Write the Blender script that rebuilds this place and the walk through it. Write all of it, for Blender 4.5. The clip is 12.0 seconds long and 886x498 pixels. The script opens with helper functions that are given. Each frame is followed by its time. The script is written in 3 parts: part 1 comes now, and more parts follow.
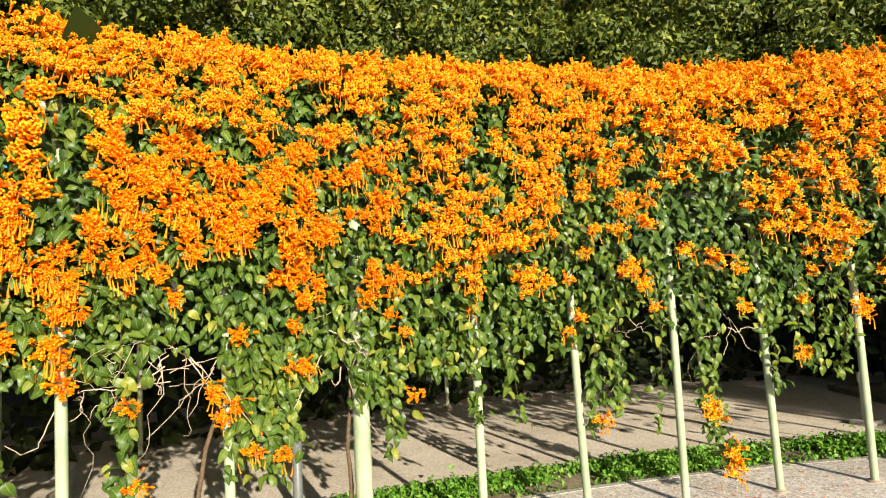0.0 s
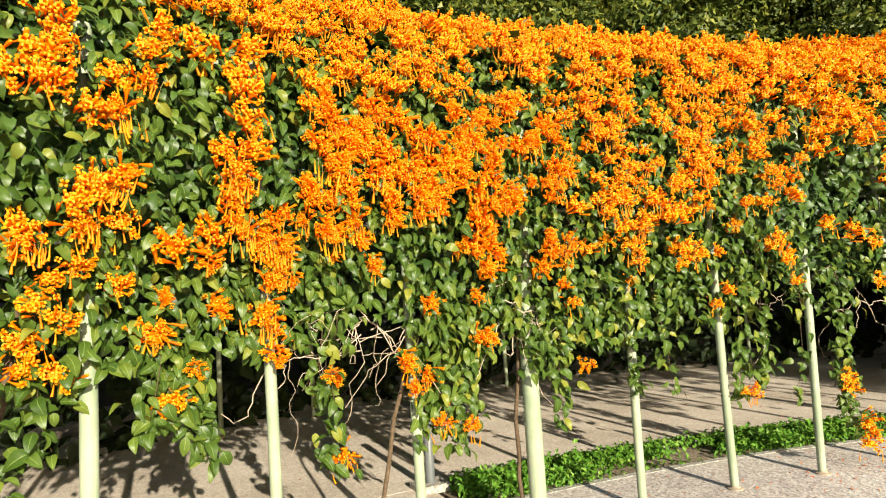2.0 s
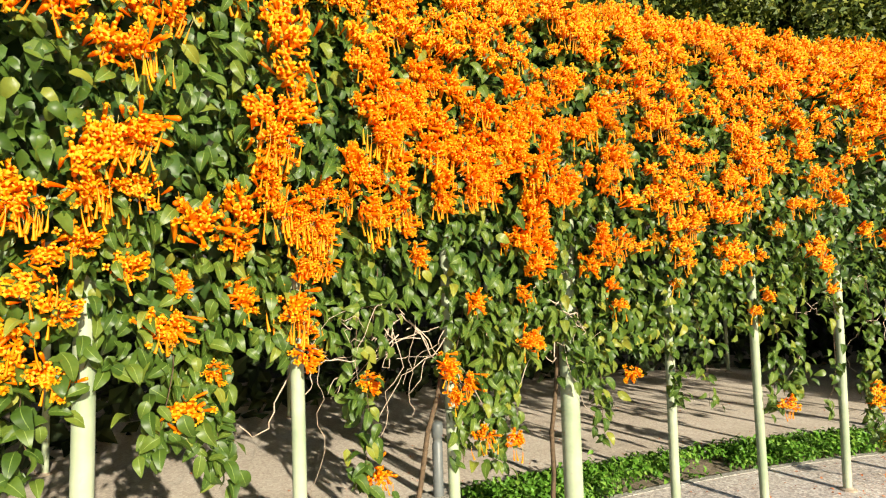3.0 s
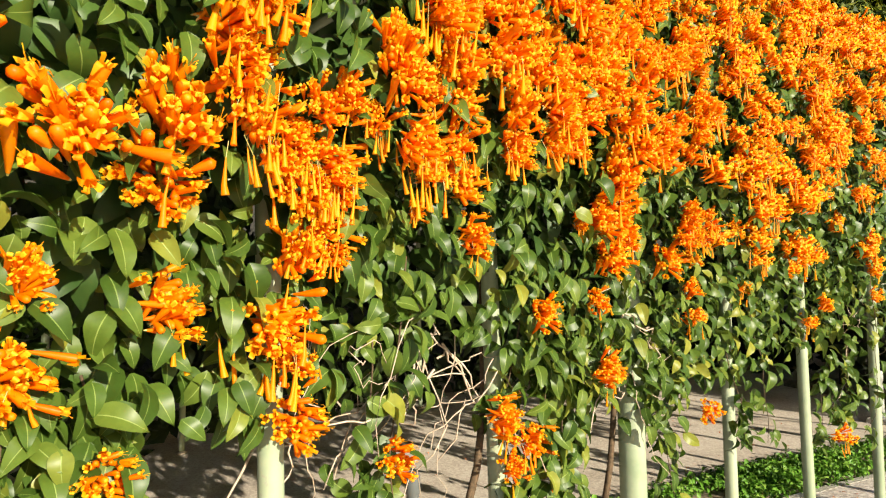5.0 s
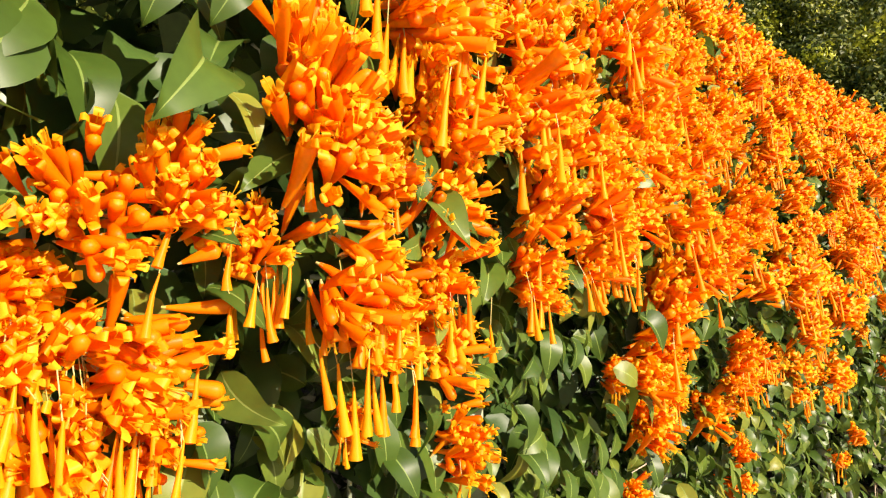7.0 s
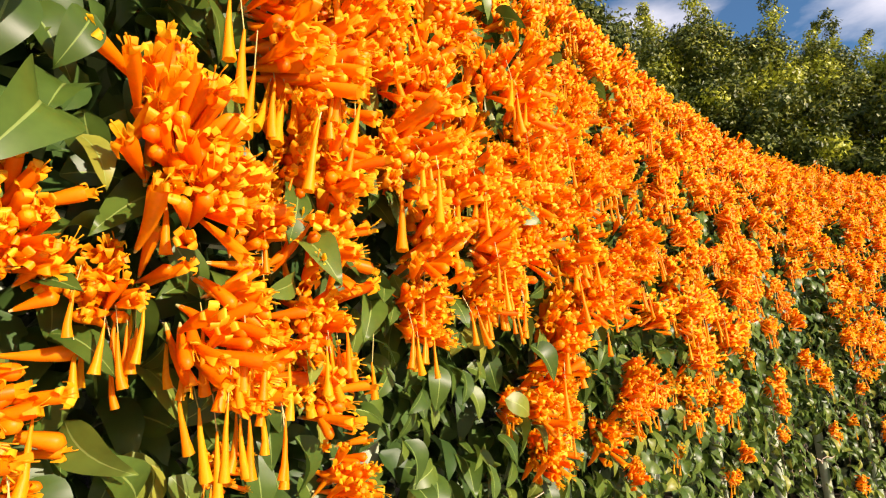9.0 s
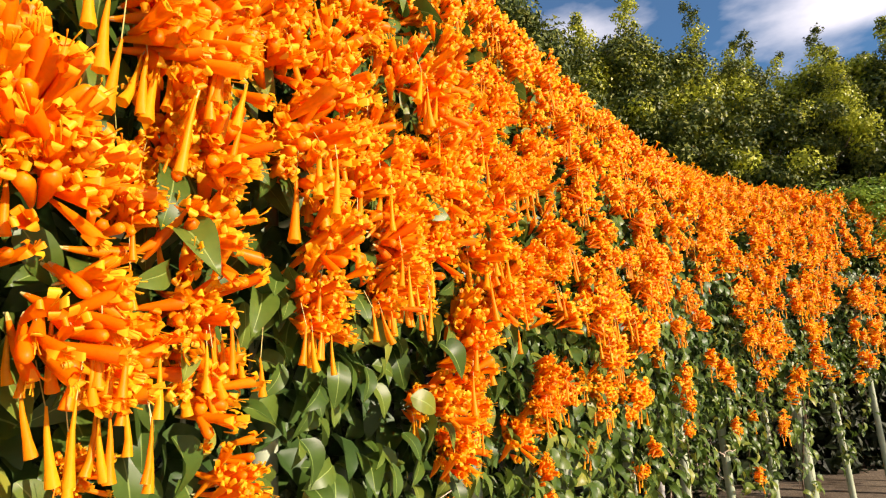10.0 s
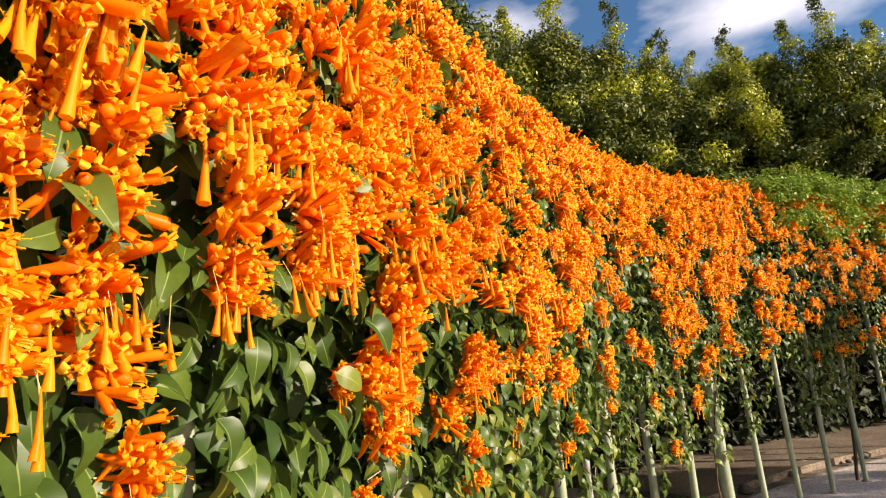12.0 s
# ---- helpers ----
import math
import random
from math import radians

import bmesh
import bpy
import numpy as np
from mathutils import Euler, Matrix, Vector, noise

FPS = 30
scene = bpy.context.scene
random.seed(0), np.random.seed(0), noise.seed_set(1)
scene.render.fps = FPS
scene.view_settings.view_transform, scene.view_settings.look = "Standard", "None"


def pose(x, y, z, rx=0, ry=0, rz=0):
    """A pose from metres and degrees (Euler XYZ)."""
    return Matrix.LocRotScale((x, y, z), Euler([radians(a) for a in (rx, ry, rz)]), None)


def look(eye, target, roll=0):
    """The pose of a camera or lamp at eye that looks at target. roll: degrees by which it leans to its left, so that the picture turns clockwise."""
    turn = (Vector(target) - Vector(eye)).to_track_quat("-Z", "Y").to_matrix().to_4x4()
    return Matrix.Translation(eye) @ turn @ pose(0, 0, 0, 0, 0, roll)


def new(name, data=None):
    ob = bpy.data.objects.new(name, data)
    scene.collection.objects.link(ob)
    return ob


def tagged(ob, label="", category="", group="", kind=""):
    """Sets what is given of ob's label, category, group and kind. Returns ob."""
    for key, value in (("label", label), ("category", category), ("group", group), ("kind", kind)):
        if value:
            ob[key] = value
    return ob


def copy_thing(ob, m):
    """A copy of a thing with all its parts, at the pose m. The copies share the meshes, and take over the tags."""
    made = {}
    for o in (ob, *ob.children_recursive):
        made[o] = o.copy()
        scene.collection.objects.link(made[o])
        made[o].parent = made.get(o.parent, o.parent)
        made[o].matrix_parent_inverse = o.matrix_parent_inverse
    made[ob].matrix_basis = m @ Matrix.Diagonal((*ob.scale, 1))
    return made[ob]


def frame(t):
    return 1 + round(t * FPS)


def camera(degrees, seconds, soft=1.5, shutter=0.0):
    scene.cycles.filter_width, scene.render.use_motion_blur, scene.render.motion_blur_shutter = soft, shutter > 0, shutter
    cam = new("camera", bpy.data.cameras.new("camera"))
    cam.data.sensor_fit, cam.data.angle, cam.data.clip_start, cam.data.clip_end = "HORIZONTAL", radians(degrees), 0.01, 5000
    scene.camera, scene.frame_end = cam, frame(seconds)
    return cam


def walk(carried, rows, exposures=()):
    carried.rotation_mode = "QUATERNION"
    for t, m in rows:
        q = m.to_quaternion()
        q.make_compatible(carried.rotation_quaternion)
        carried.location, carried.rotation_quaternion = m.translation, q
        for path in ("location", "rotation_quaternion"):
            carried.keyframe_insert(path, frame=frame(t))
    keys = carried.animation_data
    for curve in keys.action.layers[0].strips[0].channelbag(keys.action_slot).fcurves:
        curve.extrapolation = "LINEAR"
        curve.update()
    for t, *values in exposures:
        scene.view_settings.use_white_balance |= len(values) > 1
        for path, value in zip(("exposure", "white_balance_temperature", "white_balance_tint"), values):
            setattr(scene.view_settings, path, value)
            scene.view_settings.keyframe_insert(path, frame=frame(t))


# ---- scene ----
cam = camera(74.0, 12.0, 1.2)
PATH = [
    (0, (-0.074, -0.088, 1.5), (0.75, 1.724, 1.699), -3.3),
    (0.5, (-0.426, 0.057, 1.461), (0.326, 1.9, 1.653), -4.0),
    (1, (-0.64, 0.124, 1.469), (0.098, 1.975, 1.636), -4.1),
    (1.5, (-0.856, 0.29, 1.464), (-0.069, 2.122, 1.619), -3.6),
    (2, (-1.086, 0.434, 1.459), (-0.215, 2.228, 1.614), -3.3),
    (2.5, (-1.219, 0.682, 1.451), (-0.285, 2.445, 1.594), -1.9),
    (3, (-1.315, 0.994, 1.474), (-0.308, 2.716, 1.613), -1.4),
    (3.2, (-1.372, 1.131, 1.47), (-0.341, 2.838, 1.616), -1.3),
    (4.8, (-1.239, 2.083, 1.494), (0.05, 3.606, 1.631), -0.9),
    (5, (-1.17, 2.194, 1.487), (0.139, 3.7, 1.629), -0.8),
    (5.5, (-0.993, 2.442, 1.534), (0.398, 3.871, 1.684), -0.3),
    (6, (-0.844, 2.648, 1.601), (0.588, 4.029, 1.798), -0.3),
    (6.5, (-0.729, 2.751, 1.693), (0.727, 4.092, 1.979), -0.6),
    (7, (-0.731, 2.753, 1.747), (0.72, 4.079, 2.116), -1.0),
    (7.2, (-0.729, 2.749, 1.763), (0.729, 4.057, 2.168), -1.3),
    (9, (-0.707, 2.694, 1.754), (0.887, 3.813, 2.21), -2.6),
    (9.5, (-0.693, 2.676, 1.755), (0.96, 3.71, 2.204), -2.5),
    (10, (-0.665, 2.663, 1.749), (1.049, 3.594, 2.191), -2.7),
    (10.5, (-0.646, 2.644, 1.745), (1.131, 3.452, 2.18), -2.8),
    (11, (-0.627, 2.619, 1.736), (1.201, 3.309, 2.162), -3.2),
    (11.5, (-0.621, 2.613, 1.73), (1.223, 3.265, 2.15), -3.8),
    (12, (-0.64, 2.666, 1.714), (1.181, 3.389, 2.118), -4.9),
]
walk(cam, [(t, look(eye, target, roll)) for t, eye, target, roll in PATH],
     [(0.0, 1.08, 6600, 7), (3.0, 1.04, 6600, 7), (5.0, 1.03, 6650, 8), (7.0, 1.03, 6850, 17), (9.0, 0.90, 6900, 22), (12.0, 0.80, 6850, 22)])

# The pergola runs along a circle about (CX, CY); s is the way along it, a the angle.
CX, CY, RAD = 0.8, -8.4, 11.9


def at(s, r, z):
    a = s / RAD
    return Vector((CX + r * math.sin(a), CY + r * math.cos(a), z))


# ---- light ----
SUN_UP, SUN_TURN = 18.5, 180.0
world = bpy.data.worlds.new("world")
scene.world = world
world.use_nodes = True
wn, wl = world.node_tree.nodes, world.node_tree.links
wn.clear()
sky = wn.new("ShaderNodeTexSky")
sky.sky_type, sky.sun_disc = "NISHITA", False
sky.sun_elevation, sky.sun_rotation = radians(SUN_UP), radians(SUN_TURN)
wcoord, wmap, wnoise, wramp = wn.new("ShaderNodeTexCoord"), wn.new("ShaderNodeMapping"), wn.new("ShaderNodeTexNoise"), wn.new("ShaderNodeValToRGB")
wmap.inputs["Scale"].default_value = (1.0, 1.0, 2.6)
wmap.inputs["Location"].default_value = (0.35, 0.1, 0.0)
wnoise.inputs["Scale"].default_value, wnoise.inputs["Detail"].default_value = 2.3, 7.0
wramp.color_ramp.elements[0].position, wramp.color_ramp.elements[1].position = 0.50, 0.68
wramp.color_ramp.elements[0].color = (0.06, 0.06, 0.06, 1)
wmix = wn.new("ShaderNodeMix")
wmix.data_type = "RGBA"
wmix.inputs[7].default_value = (8.6, 8.9, 9.3, 1)
wback, wout = wn.new("ShaderNodeBackground"), wn.new("ShaderNodeOutputWorld")
wback.inputs["Strength"].default_value = 0.08
wl.new(wcoord.outputs["Generated"], wmap.inputs["Vector"])
wl.new(wmap.outputs["Vector"], wnoise.inputs["Vector"])
wl.new(wnoise.outputs["Fac"], wramp.inputs["Fac"])
wl.new(wramp.outputs["Color"], wmix.inputs[0])
whsv = wn.new("ShaderNodeHueSaturation")
whsv.inputs["Saturation"].default_value = 1.7
wl.new(sky.outputs["Color"], whsv.inputs["Color"])
wl.new(whsv.outputs["Color"], wmix.inputs[6])
wl.new(wmix.outputs[2], wback.inputs["Color"])
wl.new(wback.outputs["Background"], wout.inputs["Surface"])
sun_data = bpy.data.lights.new("sun", "SUN")
sun_data.energy, sun_data.angle, sun_data.color = 5.0, radians(0.55), (1.0, 0.92, 0.76)
sun = new("sun", sun_data)
sun.matrix_world = look((0, -20 * math.cos(radians(SUN_UP)), 20 * math.sin(radians(SUN_UP))), (0, 0, 0))


# ---- materials ----
def base(name, rough=0.6, spec=0.4):
    m = bpy.data.materials.new(name)
    m.use_nodes = True
    b = m.node_tree.nodes["Principled BSDF"]
    b.inputs["Roughness"].default_value = rough
    b.inputs["Specular IOR Level"].default_value = spec
    return m, m.node_tree.nodes, m.node_tree.links, b


def ramp(n, l, source, stops):
    r = n.new("ShaderNodeValToRGB")
    r.color_ramp.elements[0].position, r.color_ramp.elements[0].color = stops[0][0], (*stops[0][1], 1)
    r.color_ramp.elements[1].position, r.color_ramp.elements[1].color = stops[-1][0], (*stops[-1][1], 1)
    for p, c in stops[1:-1]:
        r.color_ramp.elements.new(p).color = (*c, 1)
    l.new(source, r.inputs["Fac"])
    return r.outputs["Color"]


def noise_of(n, l, scale, detail=4.0, rough=0.55):
    c, t = n.new("ShaderNodeNewGeometry"), n.new("ShaderNodeTexNoise")
    t.inputs["Scale"].default_value, t.inputs["Detail"].default_value, t.inputs["Roughness"].default_value = scale, detail, rough
    l.new(c.outputs["Position"], t.inputs["Vector"])
    return t.outputs["Fac"]


def blend(n, l, kind, fac, a, b):
    x = n.new("ShaderNodeMix")
    x.data_type, x.blend_type = "RGBA", kind
    if isinstance(fac, float):
        x.inputs[0].default_value = fac
    else:
        l.new(fac, x.inputs[0])
    for slot, v in ((6, a), (7, b)):
        if isinstance(v, tuple):
            x.inputs[slot].default_value = (*v, 1)
        else:
            l.new(v, x.inputs[slot])
    return x.outputs[2]


def bump(n, l, b, source, strength, distance):
    u = n.new("ShaderNodeBump")
    u.inputs["Strength"].default_value, u.inputs["Distance"].default_value = strength, distance
    l.new(source, u.inputs["Height"])
    l.new(u.outputs["Normal"], b.inputs["Normal"])


def petal(name, stops, rough=0.42, glow_through=0.22, grain=180.0, spec=0.28, mottle=0.55):
    """Thin living tissue: colour by the single piece, a little light passing through."""
    m, n, l, b = base(name, rough, spec)
    g, o = n.new("ShaderNodeNewGeometry"), n.new("ShaderNodeObjectInfo")
    add, wrap = n.new("ShaderNodeMath"), n.new("ShaderNodeMath")
    wrap.operation = "FRACT"
    l.new(g.outputs["Random Per Island"], add.inputs[0])
    l.new(o.outputs["Random"], add.inputs[1])
    l.new(add.outputs[0], wrap.inputs[0])
    col = ramp(n, l, wrap.outputs[0], stops)
    col = blend(n, l, "MULTIPLY", mottle, col, ramp(n, l, noise_of(n, l, grain, 3.0), [(0.3, (0.62, 0.62, 0.6)), (0.7, (1, 1, 1))]))
    l.new(col, b.inputs["Base Color"])
    t, mx = n.new("ShaderNodeBsdfTranslucent"), n.new("ShaderNodeMixShader")
    l.new(col, t.inputs["Color"])
    mx.inputs[0].default_value = glow_through
    l.new(b.outputs[0], mx.inputs[1])
    l.new(t.outputs[0], mx.inputs[2])
    l.new(mx.outputs[0], n["Material Output"].inputs["Surface"])
    return m


TUBE = petal("orange_corolla", [(0.0, (0.95, 0.205, 0.001)), (0.5, (0.96, 0.275, 0.002)), (1.0, (0.97, 0.350, 0.004))], 0.42, 0.48, mottle=0.3)
LOBE = petal("golden_petal", [(0.0, (0.95, 0.35, 0.003)), (0.6, (0.96, 0.48, 0.008)), (1.0, (0.96, 0.64, 0.024))], 0.48, 0.48, mottle=0.3)
DROP = petal("yellow_spent_corolla", [(0.0, (0.94, 0.32, 0.002)), (1.0, (0.96, 0.50, 0.010))], 0.45, 0.5, mottle=0.3)
THREAD = petal("flower_thread", [(0.0, (0.45, 0.42, 0.10)), (1.0, (0.72, 0.60, 0.25))], 0.6, 0.1)
LEAF = petal("vine_leaf", [(0.0, (0.045, 0.088, 0.012)), (0.5, (0.076, 0.132, 0.018)), (0.88, (0.130, 0.185, 0.026)), (1.0, (0.27, 0.27, 0.035))], 0.40, 0.25, 60.0)
VEIN = petal("leaf_midrib", [(0.0, (0.16, 0.24, 0.05)), (1.0, (0.26, 0.33, 0.08))], 0.5, 0.2, 60.0)
# Darker copy of the vine leaf, with shade put into its colour.
LEAF_DARKENED = petal("darkened_vine_leaf", [(0.0, (0.03, 0.065, 0.014)), (1.0, (0.07, 0.13, 0.025))], 0.45, 0.12, 40.0)
FRESH = petal("fresh_green_leaf", [(0.0, (0.15, 0.26, 0.025)), (1.0, (0.33, 0.44, 0.05))], 0.42, 0.25, 50.0)
TREE_DARK = petal("tree_leaf", [(0.0, (0.040, 0.066, 0.011)), (0.6, (0.100, 0.130, 0.018)), (1.0, (0.24, 0.245, 0.033))], 0.5, 0.12, 12.0)
# Yellow new growth, brightened so the colour also carries sunlight.
TREE_GOLD = petal("young_sunlit_leaf", [(0.0, (0.26, 0.31, 0.025)), (1.0, (0.56, 0.56, 0.045))], 0.42, 0.25, 12.0)
# Leaf colour held near black, standing in for deep shade.
LEAF_SHADE_TONE = petal("shade_toned_leaf", [(0.0, (0.012, 0.022, 0.007)), (1.0, (0.035, 0.055, 0.014))], 0.6, 0.08, 12.0)
GRASS = petal("ground_cover_leaf", [(0.0, (0.07, 0.17, 0.015)), (0.7, (0.13, 0.30, 0.03)), (1.0, (0.24, 0.38, 0.06))], 0.45, 0.25, 40.0)
SCRAP = petal("fallen_petal", [(0.0, (0.45, 0.11, 0.03)), (1.0, (0.75, 0.30, 0.12))], 0.6, 0.1)


def bark(name, dark, light, scale=30.0):
    m, n, l, b = base(name, 0.85, 0.2)
    f = noise_of(n, l, scale, 6.0, 0.65)
    l.new(ramp(n, l, f, [(0.3, dark), (0.7, light)]), b.inputs["Base Color"])
    bump(n, l, b, f, 0.6, 0.004)
    return m


TWIG = bark("dry_twig", (0.30, 0.22, 0.15), (0.62, 0.51, 0.40), 90.0)
STEM = bark("vine_stem", (0.05, 0.035, 0.02), (0.15, 0.10, 0.06), 60.0)
TRUNK = bark("tree_bark", (0.06, 0.045, 0.03), (0.20, 0.15, 0.10), 14.0)


def paving(name, low, mid, high, speckle=0.75):
    m, n, l, b = base(name, 0.9, 0.2)
    grains = n.new("ShaderNodeTexVoronoi")
    g = n.new("ShaderNodeNewGeometry")
    l.new(g.outputs["Position"], grains.inputs["Vector"])
    grains.inputs["Scale"].default_value = 55.0
    col = ramp(n, l, noise_of(n, l, 1.1, 6.0, 0.6), [(0.3, low), (0.5, mid), (0.72, high)])
    col = blend(n, l, "MULTIPLY", speckle, col, ramp(n, l, noise_of(n, l, 55.0, 3.0, 0.7), [(0.3, (0.55, 0.54, 0.52)), (0.6, (1, 1, 1))]))
    grey = n.new("ShaderNodeRGBToBW")
    l.new(grains.outputs["Color"], grey.inputs["Color"])
    col = blend(n, l, "OVERLAY", speckle * 0.66, col, grey.outputs["Val"])
    hsv = n.new("ShaderNodeHueSaturation")
    hsv.inputs["Saturation"].default_value = 1.0
    l.new(col, hsv.inputs["Color"])
    l.new(hsv.outputs["Color"], b.inputs["Base Color"])
    bump(n, l, b, grains.outputs["Distance"], 0.5, 0.004)
    return m


PAVE_FRONT = paving("exposed_aggregate_paving", (0.48, 0.42, 0.375), (0.58, 0.51, 0.455), (0.66, 0.60, 0.54))
PAVE_BACK = paving("worn_sandy_concrete", (0.50, 0.42, 0.34), (0.62, 0.53, 0.44), (0.70, 0.61, 0.52), 0.4)
SOIL = paving("bare_soil", (0.16, 0.12, 0.08), (0.22, 0.17, 0.12), (0.30, 0.24, 0.17))
KERB = paving("pale_concrete", (0.30, 0.28, 0.24), (0.40, 0.37, 0.32), (0.48, 0.45, 0.40))


def paint(name, a, b_col, chip, rough=0.5):
    m, n, l, b = base(name, rough, 0.4)
    col = ramp(n, l, noise_of(n, l, 5.0, 5.0, 0.6), [(0.35, a), (0.65, b_col)])
    col = blend(n, l, "MIX", ramp(n, l, noise_of(n, l, 42.0, 4.0, 0.7), [(0.60, (0, 0, 0)), (0.74, (1, 1, 1))]), col, chip)
    l.new(col, b.inputs["Base Color"])
    bump(n, l, b, noise_of(n, l, 60.0), 0.15, 0.002)
    return m


STONE = paving("dull_stone", (0.12, 0.10, 0.08), (0.20, 0.17, 0.14), (0.28, 0.25, 0.21))
POST = paint("weathered_pale_green_paint", (0.235, 0.29, 0.18), (0.35, 0.385, 0.265), (0.30, 0.28, 0.22))
RUST = paint("stained_base", (0.28, 0.21, 0.14), (0.36, 0.29, 0.22), (0.2, 0.13, 0.08), 0.8)
GREY = paint("grey_painted_metal", (0.09, 0.10, 0.10), (0.13, 0.14, 0.14), (0.18, 0.17, 0.15), 0.45)
WHITE = paint("dusty_white_paint", (0.36, 0.37, 0.35), (0.46, 0.46, 0.43), (0.3, 0.29, 0.26), 0.55)


# ---- mesh tools ----
class Soup:
    """Gathers many small triangle pieces into one mesh."""

    def __init__(self):
        self.v, self.f, self.m, self.n = [], [], [], 0

    def add(self, piece, mat=None, move=(0, 0, 0)):
        v, f, m = piece
        if mat is not None:
            v = v @ mat.T
        self.v.append(v + np.asarray(move, float))
        self.f.append(f + self.n)
        self.m.append(m)
        self.n += len(v)

    def piece(self):
        return np.concatenate(self.v), np.concatenate(self.f), np.concatenate(self.m)

    def mesh(self, name, materials, smooth=True):
        return to_mesh(name, self.piece(), materials, smooth)


def to_mesh(name, piece, materials, smooth=True):
    v, f, m = piece
    me = bpy.data.meshes.new(name)
    me.vertices.add(len(v))
    me.vertices.foreach_set("co", np.asarray(v, np.float32).ravel())
    me.loops.add(len(f) * 3)
    me.loops.foreach_set("vertex_index", np.asarray(f, np.int32).ravel())
    me.polygons.add(len(f))
    me.polygons.foreach_set("loop_start", np.arange(0, len(f) * 3, 3, dtype=np.int32))
    me.polygons.foreach_set("material_index", np.asarray(m, np.int32))
    me.polygons.foreach_set("use_smooth", np.full(len(f), smooth))
    for x in materials:
        me.materials.append(x)
    me.update(calc_edges=True)
    me.validate()
    return me


def rest(name, me, parent=None, label="", kind=""):
    ob = new(name, me)
    ob.parent = parent
    return tagged(ob, label, kind=kind)


def part(name, bm, material, parent, label=""):
    me = bpy.data.meshes.new(name)
    bm.to_mesh(me)
    bm.free()
    me.materials.append(material)
    return rest(name, me, parent, label)


def quads(rows, cols, closed=False):
    """Triangles of a grid of rows x cols points."""
    out = []
    for i in range(rows - 1):
        for j in range(cols if closed else cols - 1):
            a, b = i * cols + j, i * cols + (j + 1) % cols
            out += [(a, b, b + cols), (a, b + cols, a + cols)]
    return np.array(out)


def tube(points, radii, sides=6, mat=0, cap=True):
    """A tapering pipe along points."""
    p = np.asarray(points, float)
    d = np.gradient(p, axis=0)
    d /= np.linalg.norm(d, axis=1)[:, None] + 1e-9
    ref = np.array([0.0, 0.0, 1.0]) if abs(d[0][2]) < 0.8 else np.array([1.0, 0.0, 0.0])
    rings = []
    for q, w, r in zip(p, d, radii):
        u = np.cross(w, ref)
        u /= np.linalg.norm(u) + 1e-9
        k = np.cross(w, u)
        a = np.arange(sides) * 2 * np.pi / sides
        rings.append(q + r * (np.cos(a)[:, None] * u + np.sin(a)[:, None] * k))
    v = np.concatenate(rings)
    f = quads(len(p), sides, True)
    if cap:
        n = len(v)
        v = np.vstack([v, p[-1:] + d[-1] * radii[-1] * 0.6])
        last = n - sides
        f = np.vstack([f, [(last + j, last + (j + 1) % sides, n) for j in range(sides)]])
    return v, f, np.full(len(f), mat)


def frame_to(direction, up=(0, 0, 1)):
    """3x3 with z along direction and y as near to up as it goes."""
    z = np.asarray(direction, float)
    z = z / np.linalg.norm(z)
    x = np.cross(np.asarray(up, float), z)
    if np.linalg.norm(x) < 1e-4:
        x = np.cross((0.0, 1.0, 0.0), z)
    x /= np.linalg.norm(x)
    return np.stack([x, np.cross(z, x), z], axis=1)


def spin(a):
    c, s = math.cos(a), math.sin(a)
    return np.array([[c, -s, 0], [s, c, 0], [0, 0, 1.0]])


def tilt(a):
    c, s = math.cos(a), math.sin(a)
    return np.array([[1.0, 0, 0], [0, c, -s], [0, s, c]])


